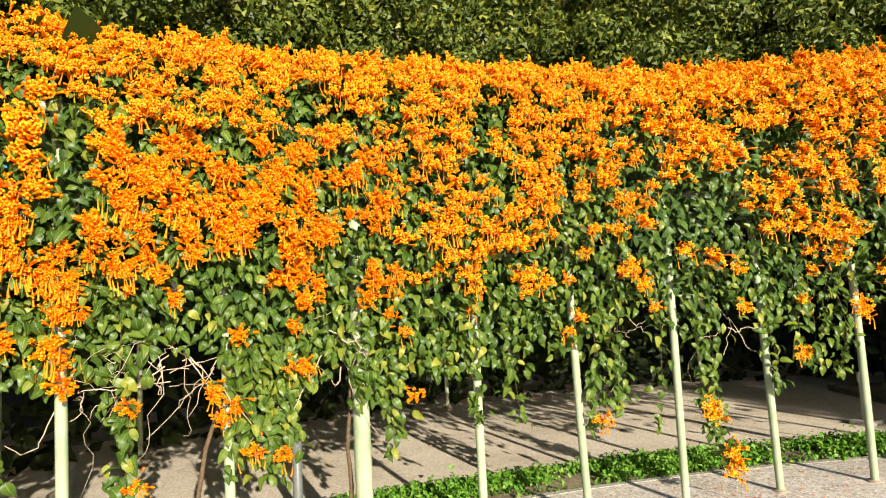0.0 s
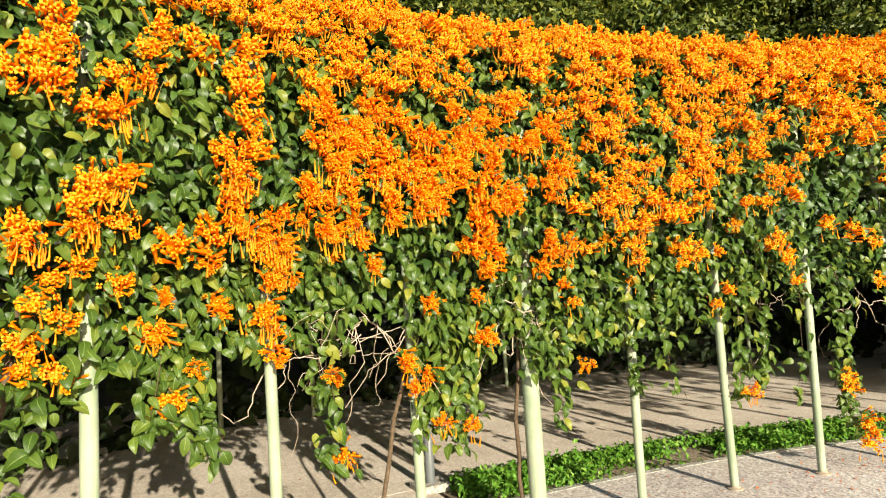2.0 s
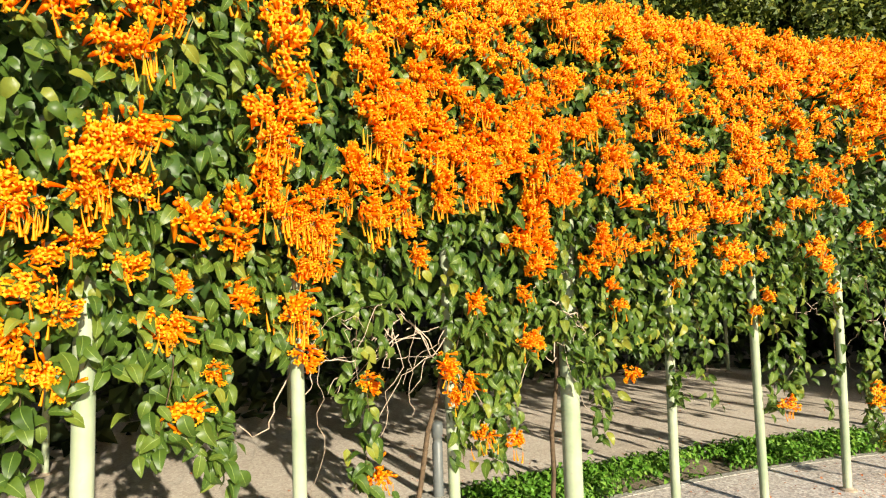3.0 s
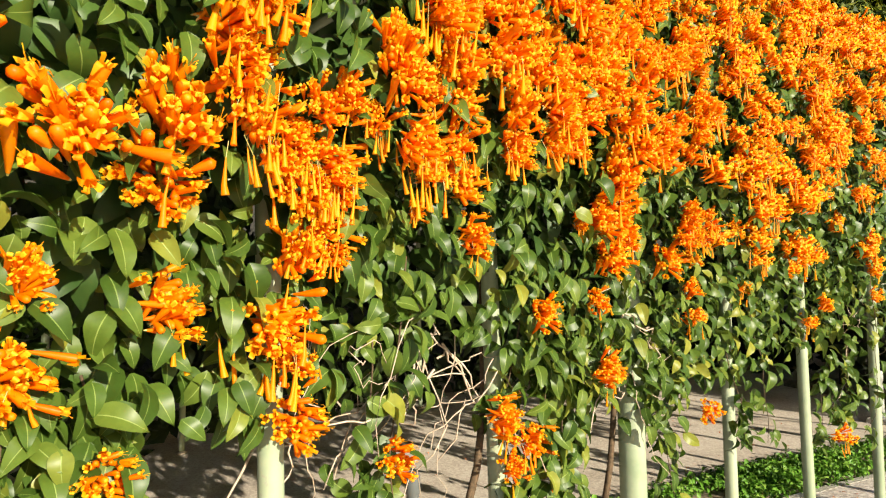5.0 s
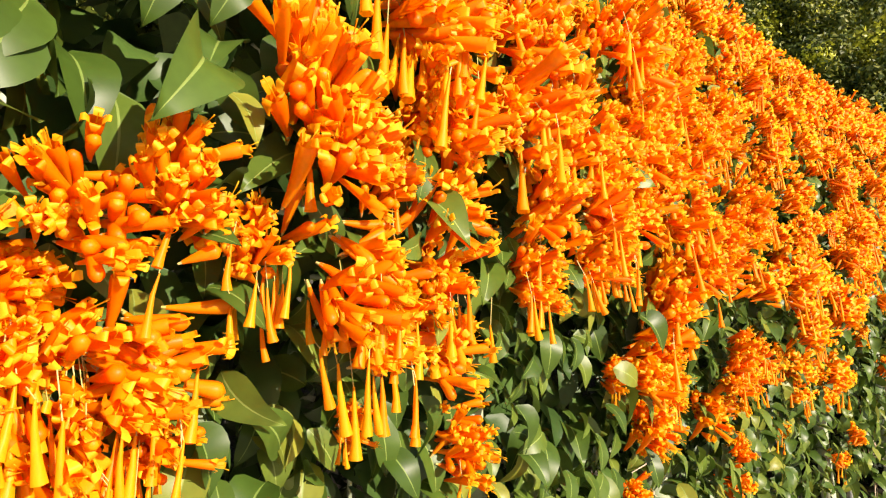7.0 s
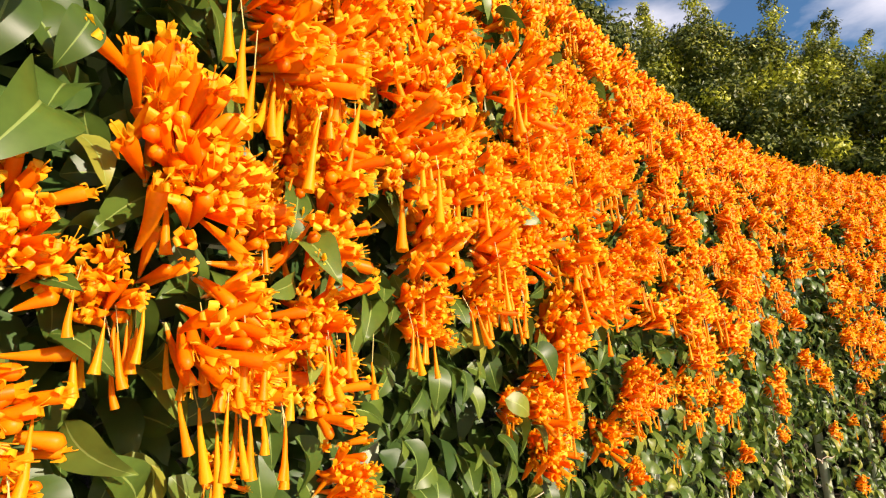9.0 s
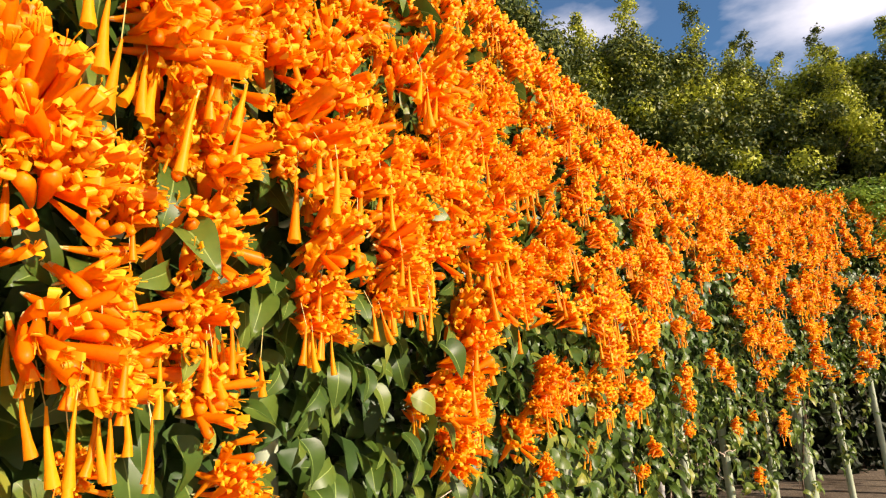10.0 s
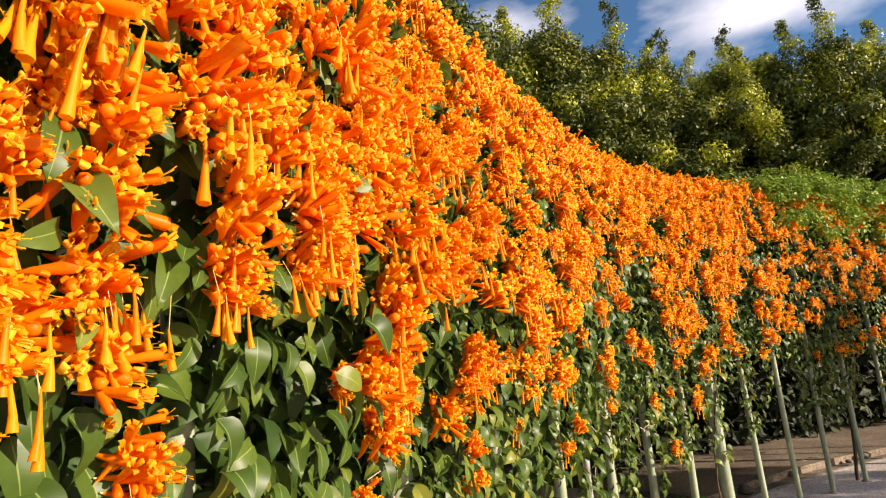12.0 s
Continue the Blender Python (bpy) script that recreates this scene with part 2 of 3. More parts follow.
# ---- flower and leaf shapes ----
def flower(rng, length, detail, opened):
    """One corolla along +z: slim at the calyx, club-shaped at the end; closed bud, or four rolled-back lobes with stamens."""
    sides = (3, 4, 6)[detail]
    t = ((0, 0.55, 1.0), (0, 0.4, 0.75, 1.0), (0, 0.22, 0.5, 0.76, 0.93, 1.0))[detail]
    if detail == 2 and not opened:
        t = (0, 0.22, 0.5, 0.78, 0.92, 1.0, 1.05)
    wide = rng.uniform(0.84, 1.15) * (1.12 if detail == 2 else 1.0)
    r = np.interp(t, (0, 0.2, 0.5, 0.8, 0.93, 1, 1.05), (0.0018, 0.0030, 0.0047, 0.0062, 0.0066, 0.0062 if opened else 0.0058, 0.0036)) * wide
    bend, side = rng.uniform(-0.009, 0.009), rng.uniform(-0.007, 0.007)
    pts = [(bend * k * k, side * k * k, length * k) for k in t]
    v, f, m = tube(pts, r, sides, 0, not opened)
    out = Soup()
    if not opened:
        m = m.copy()
        if detail < 2 or rng.random() < 0.4:
            m[-sides:] = 1
    out.add((v, f, m))
    tip = np.array(pts[-1])
    if opened:
        for k in range(4):
            a = k * math.pi / 2 + rng.uniform(-0.3, 0.3)
            w, reach, curl = (0.0070, 0.0050, 0.0038)[detail] * rng.uniform(0.85, 1.15), (1.3, 1.08, 0.88)[detail] * rng.uniform(0.8, 1.2), rng.uniform(-0.004, 0.006)
            line = [(0.0050, -0.001), (0.0088 * reach, 0.0040), (0.0122 * reach, 0.0022 - curl * 0.3), (0.0126 * reach, -0.0050 - curl)]
            if detail == 0:
                line = [line[0], line[2]]
            elif detail == 1:
                line = [line[0], line[1], line[3]]
            elif rng.random() < 0.35:
                line = [(a * 0.85, b + 0.004 * k) for k, (a, b) in enumerate(line)]
            half = np.interp(np.linspace(0, 1, len(line)), (0, 0.35, 0.7, 1), (0.9, 1.12, 0.85, 0.32)) * w
            p = np.array([(q[0], s * h, q[1]) for q, h in zip(line, half) for s in (-1, 1)])
            f4 = quads(len(line), 2)
            out.add((p, f4, np.full(len(f4), 1)), spin(a), tip)
        if detail == 2:
            for k in range(2):
                e = np.array((rng.uniform(-0.006, 0.006), rng.uniform(-0.006, 0.006), rng.uniform(0.010, 0.019)))
                out.add(tube([tip - (0, 0, 0.004), tip + e * 0.6, tip + e], (0.0005, 0.0005, 0.0009), 3, 1))
    if detail == 2:
        out.add(tube([(0, 0, -0.004), (0, 0, 0.004)], (0.0012, 0.0026), 5, 3, False))
    return out.piece()


def hanging_flower(rng, detail):
    """A spent corolla that hangs mouth down from its thread."""
    out = Soup()
    drop, length = rng.uniform(0.008, 0.045), rng.uniform(0.046, 0.068)
    lean = rng.uniform(-0.010, 0.010), rng.uniform(-0.006, 0.010)
    out.add(tube([(0, 0, 0), (lean[0], -drop, lean[1])], (0.0006, 0.0006), 3, 3, False))
    sides = (3, 4, 6)[detail]
    t = (0, 0.35, 0.75, 1.0) if detail else (0, 0.6, 1.0)
    wide = rng.uniform(0.8, 1.15)
    r = np.interp(t, (0, 0.3, 0.8, 0.93, 1), (0.0010, 0.0022, 0.0042, 0.0046, 0.0060)) * wide
    swing = rng.uniform(-0.012, 0.012)
    pts = [(lean[0] + swing * k * k + rng.uniform(-0.001, 0.001), -drop - length * k, lean[1]) for k in t]
    out.add(tube(pts, r, sides, 2, False))
    return out.piece()


def cluster(rng, count, detail, hang, across=0.017, up=0.019):
    """A panicle: +z faces out of the hedge, +y is up."""
    out = Soup()
    lean = rng.uniform(0, 2 * math.pi)
    mean = np.array((0.42 * math.cos(lean), 0.30 * math.sin(lean) + 0.10, 0.85))
    for i in range(count):
        d = mean + np.array((rng.gauss(0, 0.46), rng.gauss(0, 0.42), rng.gauss(0, 0.22)))
        d[2] = max(d[2], 0.02)
        o = np.array((rng.gauss(0, across), rng.gauss(0, up), rng.uniform(-0.016, 0.010)))
        opened = rng.random() < (0.85, 0.72, 0.62)[detail]
        out.add(flower(rng, rng.uniform(0.038, 0.062) * (1.0 if detail < 2 else 1.15 if opened else 0.88), detail, opened), frame_to(d, (rng.uniform(-1, 1), 1, rng.uniform(-1, 1))), o)
    for i in range(hang):
        o = np.array((rng.gauss(0, across * 1.3), rng.uniform(-0.03, 0.015), rng.uniform(0.005, 0.045)))
        out.add(hanging_flower(rng, detail), None, o)
    return out.piece()


def leaf(rng, rows, width=0.62, fold=0.28, rib=False):
    """An ovate, pointed leaf, 1 long, from the stalk at 0 down to its tip at -y, its upper face to +z."""
    t = np.linspace(0, 1, rows)
    w = np.interp(t, (0, 0.06, 0.16, 0.3, 0.5, 0.7, 0.86, 0.95, 1), (0.10, 0.52, 0.86, 1.0, 0.93, 0.70, 0.38, 0.15, 0.0)) * width / 2
    droop, twist = rng.uniform(0.05, 0.50), rng.uniform(-0.16, 0.16)
    across = (-1, -0.045, 0.045, 1) if rib else (-1, 0, 1)
    v = []
    for k, h in zip(t, w):
        z = 0.10 * math.sin(k * math.pi) - droop * k * k
        for s in across:
            v.append((s * h + twist * k * k, -k, z + abs(s) * h * fold * 2 + 0.025 * math.sin(9 * k + 2 * s) * abs(s)))
    f = quads(rows, len(across))
    m = np.zeros(len(f), int)
    if rib:
        m[2::6], m[3::6] = 1, 1
    return np.array(v), f, m


# ---- the hedge's shape ----
def skin(s, u, depth=0.0):
    """A place on the hedge's face; u climbs the face and goes over its top; depth goes inwards. Returns place and outward normal (numpy)."""
    lump = 0.055 * noise.noise(Vector((s * 1.3, u * 1.5, 3.1))) + 0.03 * noise.noise(Vector((s * 3.4, u * 3.2, 8.4)))
    bend = 2.30
    if u < bend:
        k = min(max((u - 1.35) / 0.75, 0), 1)
        r, z, nr, nz = 11.78 - 0.18 * k * k * (3 - 2 * k), u, -0.97, 0.20
    else:
        a = min((u - bend) / 0.78, 1.57)
        r, z, nr, nz = 11.60 + 0.70 * (1 - math.cos(a)), bend + 0.93 * math.sin(a), -math.cos(a) * 0.97, 0.20 + math.sin(a) * 0.8
        r += max(u - bend - 1.22, 0)
    r += 0.03 + 0.035 * min(max((-0.6 - s) / 0.4, 0), 1) - 0.06 * min(max((-1.9 - s) / 0.2, 0), 1)
    e = s / RAD
    n = np.array((nr * math.sin(e), nr * math.cos(e), nz))
    n /= np.linalg.norm(n)
    p = np.array((CX + r * math.sin(e), CY + r * math.cos(e), z + float(np.interp(s, (-1, 0.5, 2.0, 3.0, 4.6, 6.8), (-0.05, 0, 0.06, 0.10, 0.20, 0.38))) * min(max(u - 1.8, 0), 1))) + n * (lump - depth)
    return p, n


def leaf_edge(s):
    """Height at which the foliage ends, along the hedge."""
    k = np.interp(s, (-6, -2.3, -1.7, -1.1, -0.75, -0.5, 0.0, 0.6, 1.3, 1.9, 2.4, 2.9, 3.4, 4.2, 6, 8, 13), (1.20, 1.15, 1.08, 1.36, 1.28, 1.10, 1.08, 1.02, 1.10, 1.32, 1.26, 1.14, 1.22, 1.38, 1.44, 1.48, 1.45))
    return float(k) + 0.06 + 0.17 * noise.noise(Vector((s * 4.1, 0.3, 0.7))) + 0.08 * noise.noise(Vector((s * 11.0, 2.3, 0.7)))


def bloom_edge(s):
    """Height from which the blossom covers the foliage."""
    k = np.interp(s, (-6, -1.65, -1.48, -1.30, -1.05, -0.80, -0.62, -0.4, -0.2, 0.2, 0.55, 0.95, 1.3, 1.6, 2.0, 2.6, 3.2, 4.0, 5.0, 6.5, 8, 9.5, 13),
                  (2.95, 2.86, 2.74, 2.48, 2.25, 2.18, 1.98, 1.90, 1.74, 1.85, 1.74, 1.68, 1.82, 2.05, 2.25, 2.25, 2.15, 2.0, 1.85, 1.85, 1.95, 2.1, 2.2))
    return float(k) + 0.08 * noise.noise(Vector((s * 5.0, 4.3, 0.7)))


def sparse_edge(s):
    """Height from which loose panicles show below the dense blossom."""
    return float(np.interp(s, (-6, -1.6, -0.6, -0.2, 0.1, 0.6, 1.2, 1.9, 2.6, 3.3, 4.1, 5.5, 8, 13), (2.0, 1.9, 1.75, 1.60, 1.55, 1.58, 1.58, 1.50, 1.62, 1.60, 1.55, 1.5, 1.45, 1.5)))


# leafy gaps in the blossom: s, height, half width, half height
GAPS = [(-1.42, 2.30, 0.14, 0.34), (-0.20, 2.75, 0.20, 0.12), (0.35, 2.70, 0.12, 0.10), (1.00, 2.62, 0.16, 0.13), (2.02, 2.12, 0.32, 0.16),
        (3.10, 2.42, 0.26, 0.12), (0.90, 2.05, 0.09, 0.07), (-0.02, 1.72, 0.12, 0.16), (-0.55, 2.42, 0.10, 0.08), (0.45, 2.38, 0.10, 0.08)]


def bloom(s, u):
    d = min(max((u - bloom_edge(s)) / 0.16, 0), 1)
    d *= (0.68 if s < 3.5 else 0.60) + 0.33 * min(max((u - 2.3) / 0.5, 0), 1) + 0.85 * noise.noise(Vector((s * 4.2, u * 3.6, 1.7)))
    for gs, gz, ws, wz in GAPS:
        q = ((s - gs) / ws) ** 2 + ((u - gz) / wz) ** 2
        d *= 0.12 + 0.88 * min(max(q - 0.5, 0), 1)
    if s > 6.0:
        d *= 0.45 if s < 7.8 else 0.6
    if u > sparse_edge(s):
        d = max(d, 0.20 + 0.7 * noise.noise(Vector((s * 3.5, u * 3.5, 9.2))) if s > -0.4 else 0.0)
    elif u > leaf_edge(s) + 0.05:
        d = max(d, 0.0 if s < 0.2 else 0.03 if s < 3.5 else 0.10)
    return d


# ---- ground ----
def ring(name, r0, r1, z0, z1, s0, s1, material, step=0.12):
    """A curved slab between two radii."""
    n = max(int((s1 - s0) / step), 2)
    v, cols = [], 4
    for i in range(n + 1):
        s = s0 + (s1 - s0) * i / n
        v += [at(s, r0, z0), at(s, r0, z1), at(s, r1, z1), at(s, r1, z0)]
    f = quads(n + 1, cols, True)
    f = np.vstack([f, [(0, 1, 2), (0, 2, 3)], np.array([(0, 2, 1), (0, 3, 2)]) + n * 4])
    return to_mesh(name, (np.array([tuple(p) for p in v]), f, np.zeros(len(f), int)), [material], False)


def sheet(name, size, z, material):
    bm = bmesh.new()
    bmesh.ops.create_grid(bm, x_segments=8, y_segments=8, size=size)
    bmesh.ops.translate(bm, verts=bm.verts, vec=(0, 0, z))
    return part(name, bm, material, None)


tagged(sheet("ground", 1500.0, -0.10, SOIL), "bare brown soil reaching into the distance", "ground", kind="structure")
tagged(new("pavement_front", ring("pavement_front", 0.5, 12.46, -0.12, 0.0, -14, 22, PAVE_FRONT)), "pale pinkish exposed aggregate paving in front of the posts", "pavement", kind="structure")
tagged(new("pavement_back", ring("pavement_back", 13.12, 17.6, -0.12, -0.005, -14, 22, PAVE_BACK)), "sandy concrete path in dappled shade under the pergola", "pavement", kind="structure")
tagged(new("pavement_link", ring("pavement_link", 12.47, 13.11, -0.12, -0.004, -14, -0.05, PAVE_BACK)), "sandy concrete path beside the planted strip", "pavement", kind="structure")
tagged(new("soil_strip", ring("soil_strip", 12.53, 13.06, -0.12, -0.02, 0.0, 22, SOIL)), "dark soil of the planted strip", "soil", kind="structure")
tagged(new("kerb_front", ring("kerb_front", 12.465, 12.525, -0.12, 0.003, -0.04, 22, KERB)), "narrow pale concrete edging along the ground cover", "kerb", kind="structure")
tagged(new("kerb_back", ring("kerb_back", 13.065, 13.115, -0.12, 0.008, -0.04, 22, KERB)), "narrow pale concrete edging behind the ground cover", "kerb", kind="structure")
# Near-black backing walls, added so gaps in the shrubs read as shade.
BACKING = paving("shade_backing", (0.03, 0.028, 0.024), (0.045, 0.042, 0.036), (0.06, 0.055, 0.05))
tagged(new("backing_rear", ring("backing_rear", 20.7, 20.9, -0.12, 3.9, -14, 20, BACKING, 0.5)), "near-black backing added behind the shrubs, standing in for shade", "wall", kind="structure")
tagged(new("backing_side", ring("backing_side", 15.4, 15.55, -0.12, 2.95, 6.4, 16, BACKING, 0.5)), "near-black backing added behind the far bed, standing in for shade", "wall", kind="structure")


# ---- pergola ----
def hedge_line(s):
    """How far out the dark hedge behind the path stands, along it."""
    return float(np.interp(s, (-4, -2.1, 0.35, 5), (15.5, 15.8, 16.8, 17.2)))


def lathe(profile, sides=14):
    """A turned body from (radius, height) pairs."""
    return tube([(0, 0, h) for _, h in profile], [max(r, 1e-4) for r, _ in profile], sides, 0, True)


def post(width, height):
    e = new("post")
    rng = random.Random(int(width * 1000))
    k = np.linspace(0, 1, 9)
    pts = [(0.006 * math.sin(3 * q + width * 40), 0.005 * math.sin(5 * q), height * q) for q in k]
    rest("shaft", to_mesh("shaft", tube(pts, [width / 2 * (1 + 0.03 * math.sin(7 * q)) for q in k], 16), [POST]), e)
    rest("base_plate", to_mesh("base_plate", lathe([(width * 0.95, -0.004), (width * 0.95, 0.008), (width * 0.62, 0.014), (width * 0.5, 0.022)]), [RUST], False), e, "rust-stained base collar")
    return tagged(e, "slim pale green painted post with worn patches", "post", "posts along the pergola's front")


slim, stout, middle = post(0.056, 2.70), post(0.102, 2.70), post(0.070, 2.70)
tagged(stout, "stout pale green painted post wrapped by the vine")
used = set()
for i in range(-5, 15):
    s = 0.15 + 0.775 * i
    kind = stout if i % 6 == 0 else middle if i == -3 else slim
    m = Matrix.Translation(at(s, RAD, 0)) @ pose(0, 0, 0, 0.8 * math.sin(i * 2.3), 0.7 * math.sin(i * 1.7), 40 * i)
    if kind in used:
        copy_thing(kind, m)
    else:
        kind.matrix_basis = m
        used.add(kind)
copy_thing(slim, Matrix.Translation(at(-1.9, 15.7, 0)))
for s in (-8.0, -4.9, -0.95, -0.1, 2.0, 5.0, 8.0, 11.0):
    copy_thing(slim, Matrix.Translation(at(s, hedge_line(s) - 0.12, 0)))

roof = tagged(new("pergola_roof"), "pale green pipe frame carrying the vine over the path", "pergola")
for r in (12.0, 14.3, 16.75):
    rest("beam", to_mesh("beam", tube([tuple(at(s, r, 2.68)) for s in np.arange(-5, 13.01, 0.5)], [0.03] * 37, 8), [POST]), roof)
for i in range(-5, 15):
    s = 0.15 + 0.775 * i
    rest("rafter", to_mesh("rafter", tube([tuple(at(s, r, 2.71)) for r in (11.95, 13.5, 15.2, 16.85)], [0.022] * 4, 8), [POST]), roof)


# ---- the vine ----
vine = tagged(new("flame_vine"), "dense trumpet vine in full orange bloom over the pergola", "vine")
rng = random.Random(7)
BLOOM_MATS = [TUBE, LOBE, DROP, THREAD]

near_meshes = [to_mesh("flower_head", cluster(random.Random(40 + i), 34 + 3 * (i % 4), 2, (0, 3, 0, 2, 5, 1)[i], 0.020, 0.022), BLOOM_MATS) for i in range(6)]
dripping_meshes = [to_mesh("flower_head", cluster(random.Random(140 + i), 30 + 2 * i, 2, (9, 12, 15, 10)[i], 0.021, 0.020), BLOOM_MATS) for i in range(4)]
fine = [cluster(random.Random(60 + i), 26 + 2 * (i % 3), 2, (0, 3, 5, 1, 7)[i], 0.024, 0.018) for i in range(5)]
mid = [cluster(random.Random(80 + i), 24 + 2 * (i % 3), 1, (0, 2, 6, 0, 3, 0)[i], 0.030, 0.016) for i in range(6)]
far = [cluster(random.Random(100 + i), 22 + 2 * (i % 3), 0, (0, 1, 3, 0)[i], 0.030, 0.018) for i in range(4)]

head_meshes = [to_mesh("flower_head", cluster(random.Random(160 + i), 34 + 2 * (i % 3), 1, (0, 3, 1, 5)[i], 0.027, 0.018), BLOOM_MATS) for i in range(4)]

spots = []
s = -3.4
while s < 11.5:
    step = 0.090 if s < 2.0 else 0.105
    u = 1.2
    while u < 3.75:
        ss, uu = s + rng.uniform(-0.045, 0.045), u + rng.uniform(-0.045, 0.045)
        if rng.random() < bloom(ss, uu):
            spots.append((ss, uu, rng.uniform(0.7, 1.28)))
        u += step
    s += step
# single panicles among the lower leaves: s, height
SINGLES = [(-0.49, 0.78), (-0.34, 0.72), (-1.08, 0.69), (-0.29, 1.20), (0.41, 1.37), (2.95, 1.68), (3.46, 1.02), (1.65, 1.37), (1.60, 1.30), (2.69, 0.61), (2.66, 0.70), (2.83, 0.27), (2.80, 0.36), (2.82, 0.20),
           (1.79, 0.66), (3.95, 1.35), (3.98, 1.27), (0.47, 0.98)]
spots += [(a, b, 0.95) for a, b in SINGLES]

# the panicles that stand out near the path: s, height, breadth
FULL = [(-1.85, 1.72, 0.150), (-1.70, 1.76, 0.140), (-1.71, 1.67, 0.105), (-1.65, 1.95, 0.115), (-1.59, 2.01, 0.10), (-1.43, 1.55, 0.105), (-1.36, 1.62, 0.10), (-1.39, 1.33, 0.095),
        (-1.41, 1.22, 0.105), (-1.67, 1.46, 0.115), (-1.91, 1.36, 0.11), (-1.90, 1.50, 0.085), (-0.57, 1.41, 0.105), (-0.20, 1.19, 0.10), (-1.12, 1.08, 0.09), (-0.71, 1.11, 0.11),
        (-0.58, 1.03, 0.10), (-0.66, 0.96, 0.085), (-0.20, 1.60, 0.115), (-0.25, 1.43, 0.08), (-1.77, 1.19, 0.08), (-0.81, 1.87, 0.10), (-1.32, 1.56, 0.065), (-1.27, 1.99, 0.115),
        (-1.24, 1.94, 0.11), (-1.38, 1.86, 0.082), (-1.44, 1.845, 0.08), (-1.48, 1.80, 0.07), (-1.35, 1.68, 0.07)]
FULL_HIGH = [(-1.05, 1.94, 0.115), (-1.15, 1.93, 0.08), (-1.00, 1.77, 0.115), (-0.90, 1.62, 0.095), (-1.10, 2.02, 0.095), (-0.84, 1.95, 0.115), (-0.49, 2.16, 0.14), (-0.28, 1.85, 0.15),
             (-0.33, 1.72, 0.13), (-0.55, 1.93, 0.10), (-1.12, 1.67, 0.05), (-1.04, 2.21, 0.11), (-0.96, 2.20, 0.12), (-0.84, 2.20, 0.13), (-1.08, 2.03, 0.11), (-0.69, 1.99, 0.12),
             (-0.82, 1.86, 0.10), (-0.26, 1.81, 0.13), (-0.18, 1.59, 0.11), (-0.77, 2.07, 0.12), (-0.92, 2.07, 0.12), (-0.72, 2.12, 0.12), (-0.66, 1.90, 0.10), (-0.60, 2.04, 0.12),
             (-0.50, 2.02, 0.12), (-0.40, 2.10, 0.12), (-1.22, 2.24, 0.12), (-1.11, 2.28, 0.12), (-1.02, 2.31, 0.12), (-1.16, 2.36, 0.12)]
FULL_FAR = [(-2.38, 2.44, 0.19), (-2.44, 2.36, 0.16), (-2.32, 2.34, 0.16), (-1.88, 2.64, 0.13), (-1.99, 2.53, 0.15), (-2.08, 2.40, 0.15), (-2.17, 2.27, 0.16), (-1.71, 2.62, 0.16), (-1.54, 2.66, 0.15),
            (-1.55, 2.50, 0.15), (-1.56, 2.42, 0.14), (-1.52, 2.32, 0.14), (-1.55, 2.18, 0.14), (-1.64, 2.16, 0.13), (-2.18, 1.96, 0.16), (-2.12, 1.95, 0.14), (-2.24, 1.87, 0.15), (-2.07, 1.81, 0.13),
            (-2.23, 1.65, 0.12), (-2.39, 1.78, 0.15), (-2.33, 1.59, 0.12), (-2.34, 1.50, 0.15), (-2.26, 1.44, 0.12), (-2.38, 1.37, 0.15), (-2.42, 1.26, 0.14), (-2.29, 1.24, 0.14), (-2.08, 1.57, 0.12),
            (-1.95, 1.37, 0.13), (-1.89, 1.06, 0.13), (-1.24, 2.40, 0.11), (-2.29, 2.61, 0.16), (-2.25, 2.50, 0.12)]
DRIPPING_FAR = [(-1.96, 2.42, 0.14), (-2.09, 2.26, 0.14), (-1.61, 2.08, 0.14), (-2.08, 2.00, 0.15), (-2.22, 1.82, 0.15), (-2.18, 1.80, 0.13), (-2.38, 1.74, 0.13), (-1.14, 1.78, 0.11), (-1.12, 2.13, 0.13)]
DRIPPING = [(-1.60, 1.88, 0.115), (-1.57, 1.79, 0.115), (-1.50, 1.74, 0.10), (-1.46, 1.42, 0.14), (-1.20, 1.82, 0.11), (-1.28, 1.85, 0.085), (-1.45, 1.77, 0.085), (-1.39, 1.74, 0.10),
            (-1.42, 1.69, 0.095), (-1.02, 1.85, 0.11), (-0.89, 2.11, 0.14), (-1.17, 2.14, 0.12), (-0.31, 2.05, 0.14), (-0.50, 2.16, 0.12), (-1.40, 1.62, 0.09), (-0.60, 1.97, 0.11)]

pieces = [Soup(), Soup(), Soup()]
parts = 0


def flower_turn(n, size):
    d = n + np.array((rng.uniform(-0.35, 0.35), rng.uniform(-0.2, 0.2), 0.0))
    d[2] = rng.uniform(-0.12, 0.12)
    return frame_to(d) @ spin(rng.uniform(-0.25, 0.25)) * size


def flower_head(mesh, p, turn):
    ob = rest("flower_head", mesh, vine)
    m = Matrix([list(r) for r in turn]).to_4x4()
    m.translation = p
    ob.matrix_basis = m


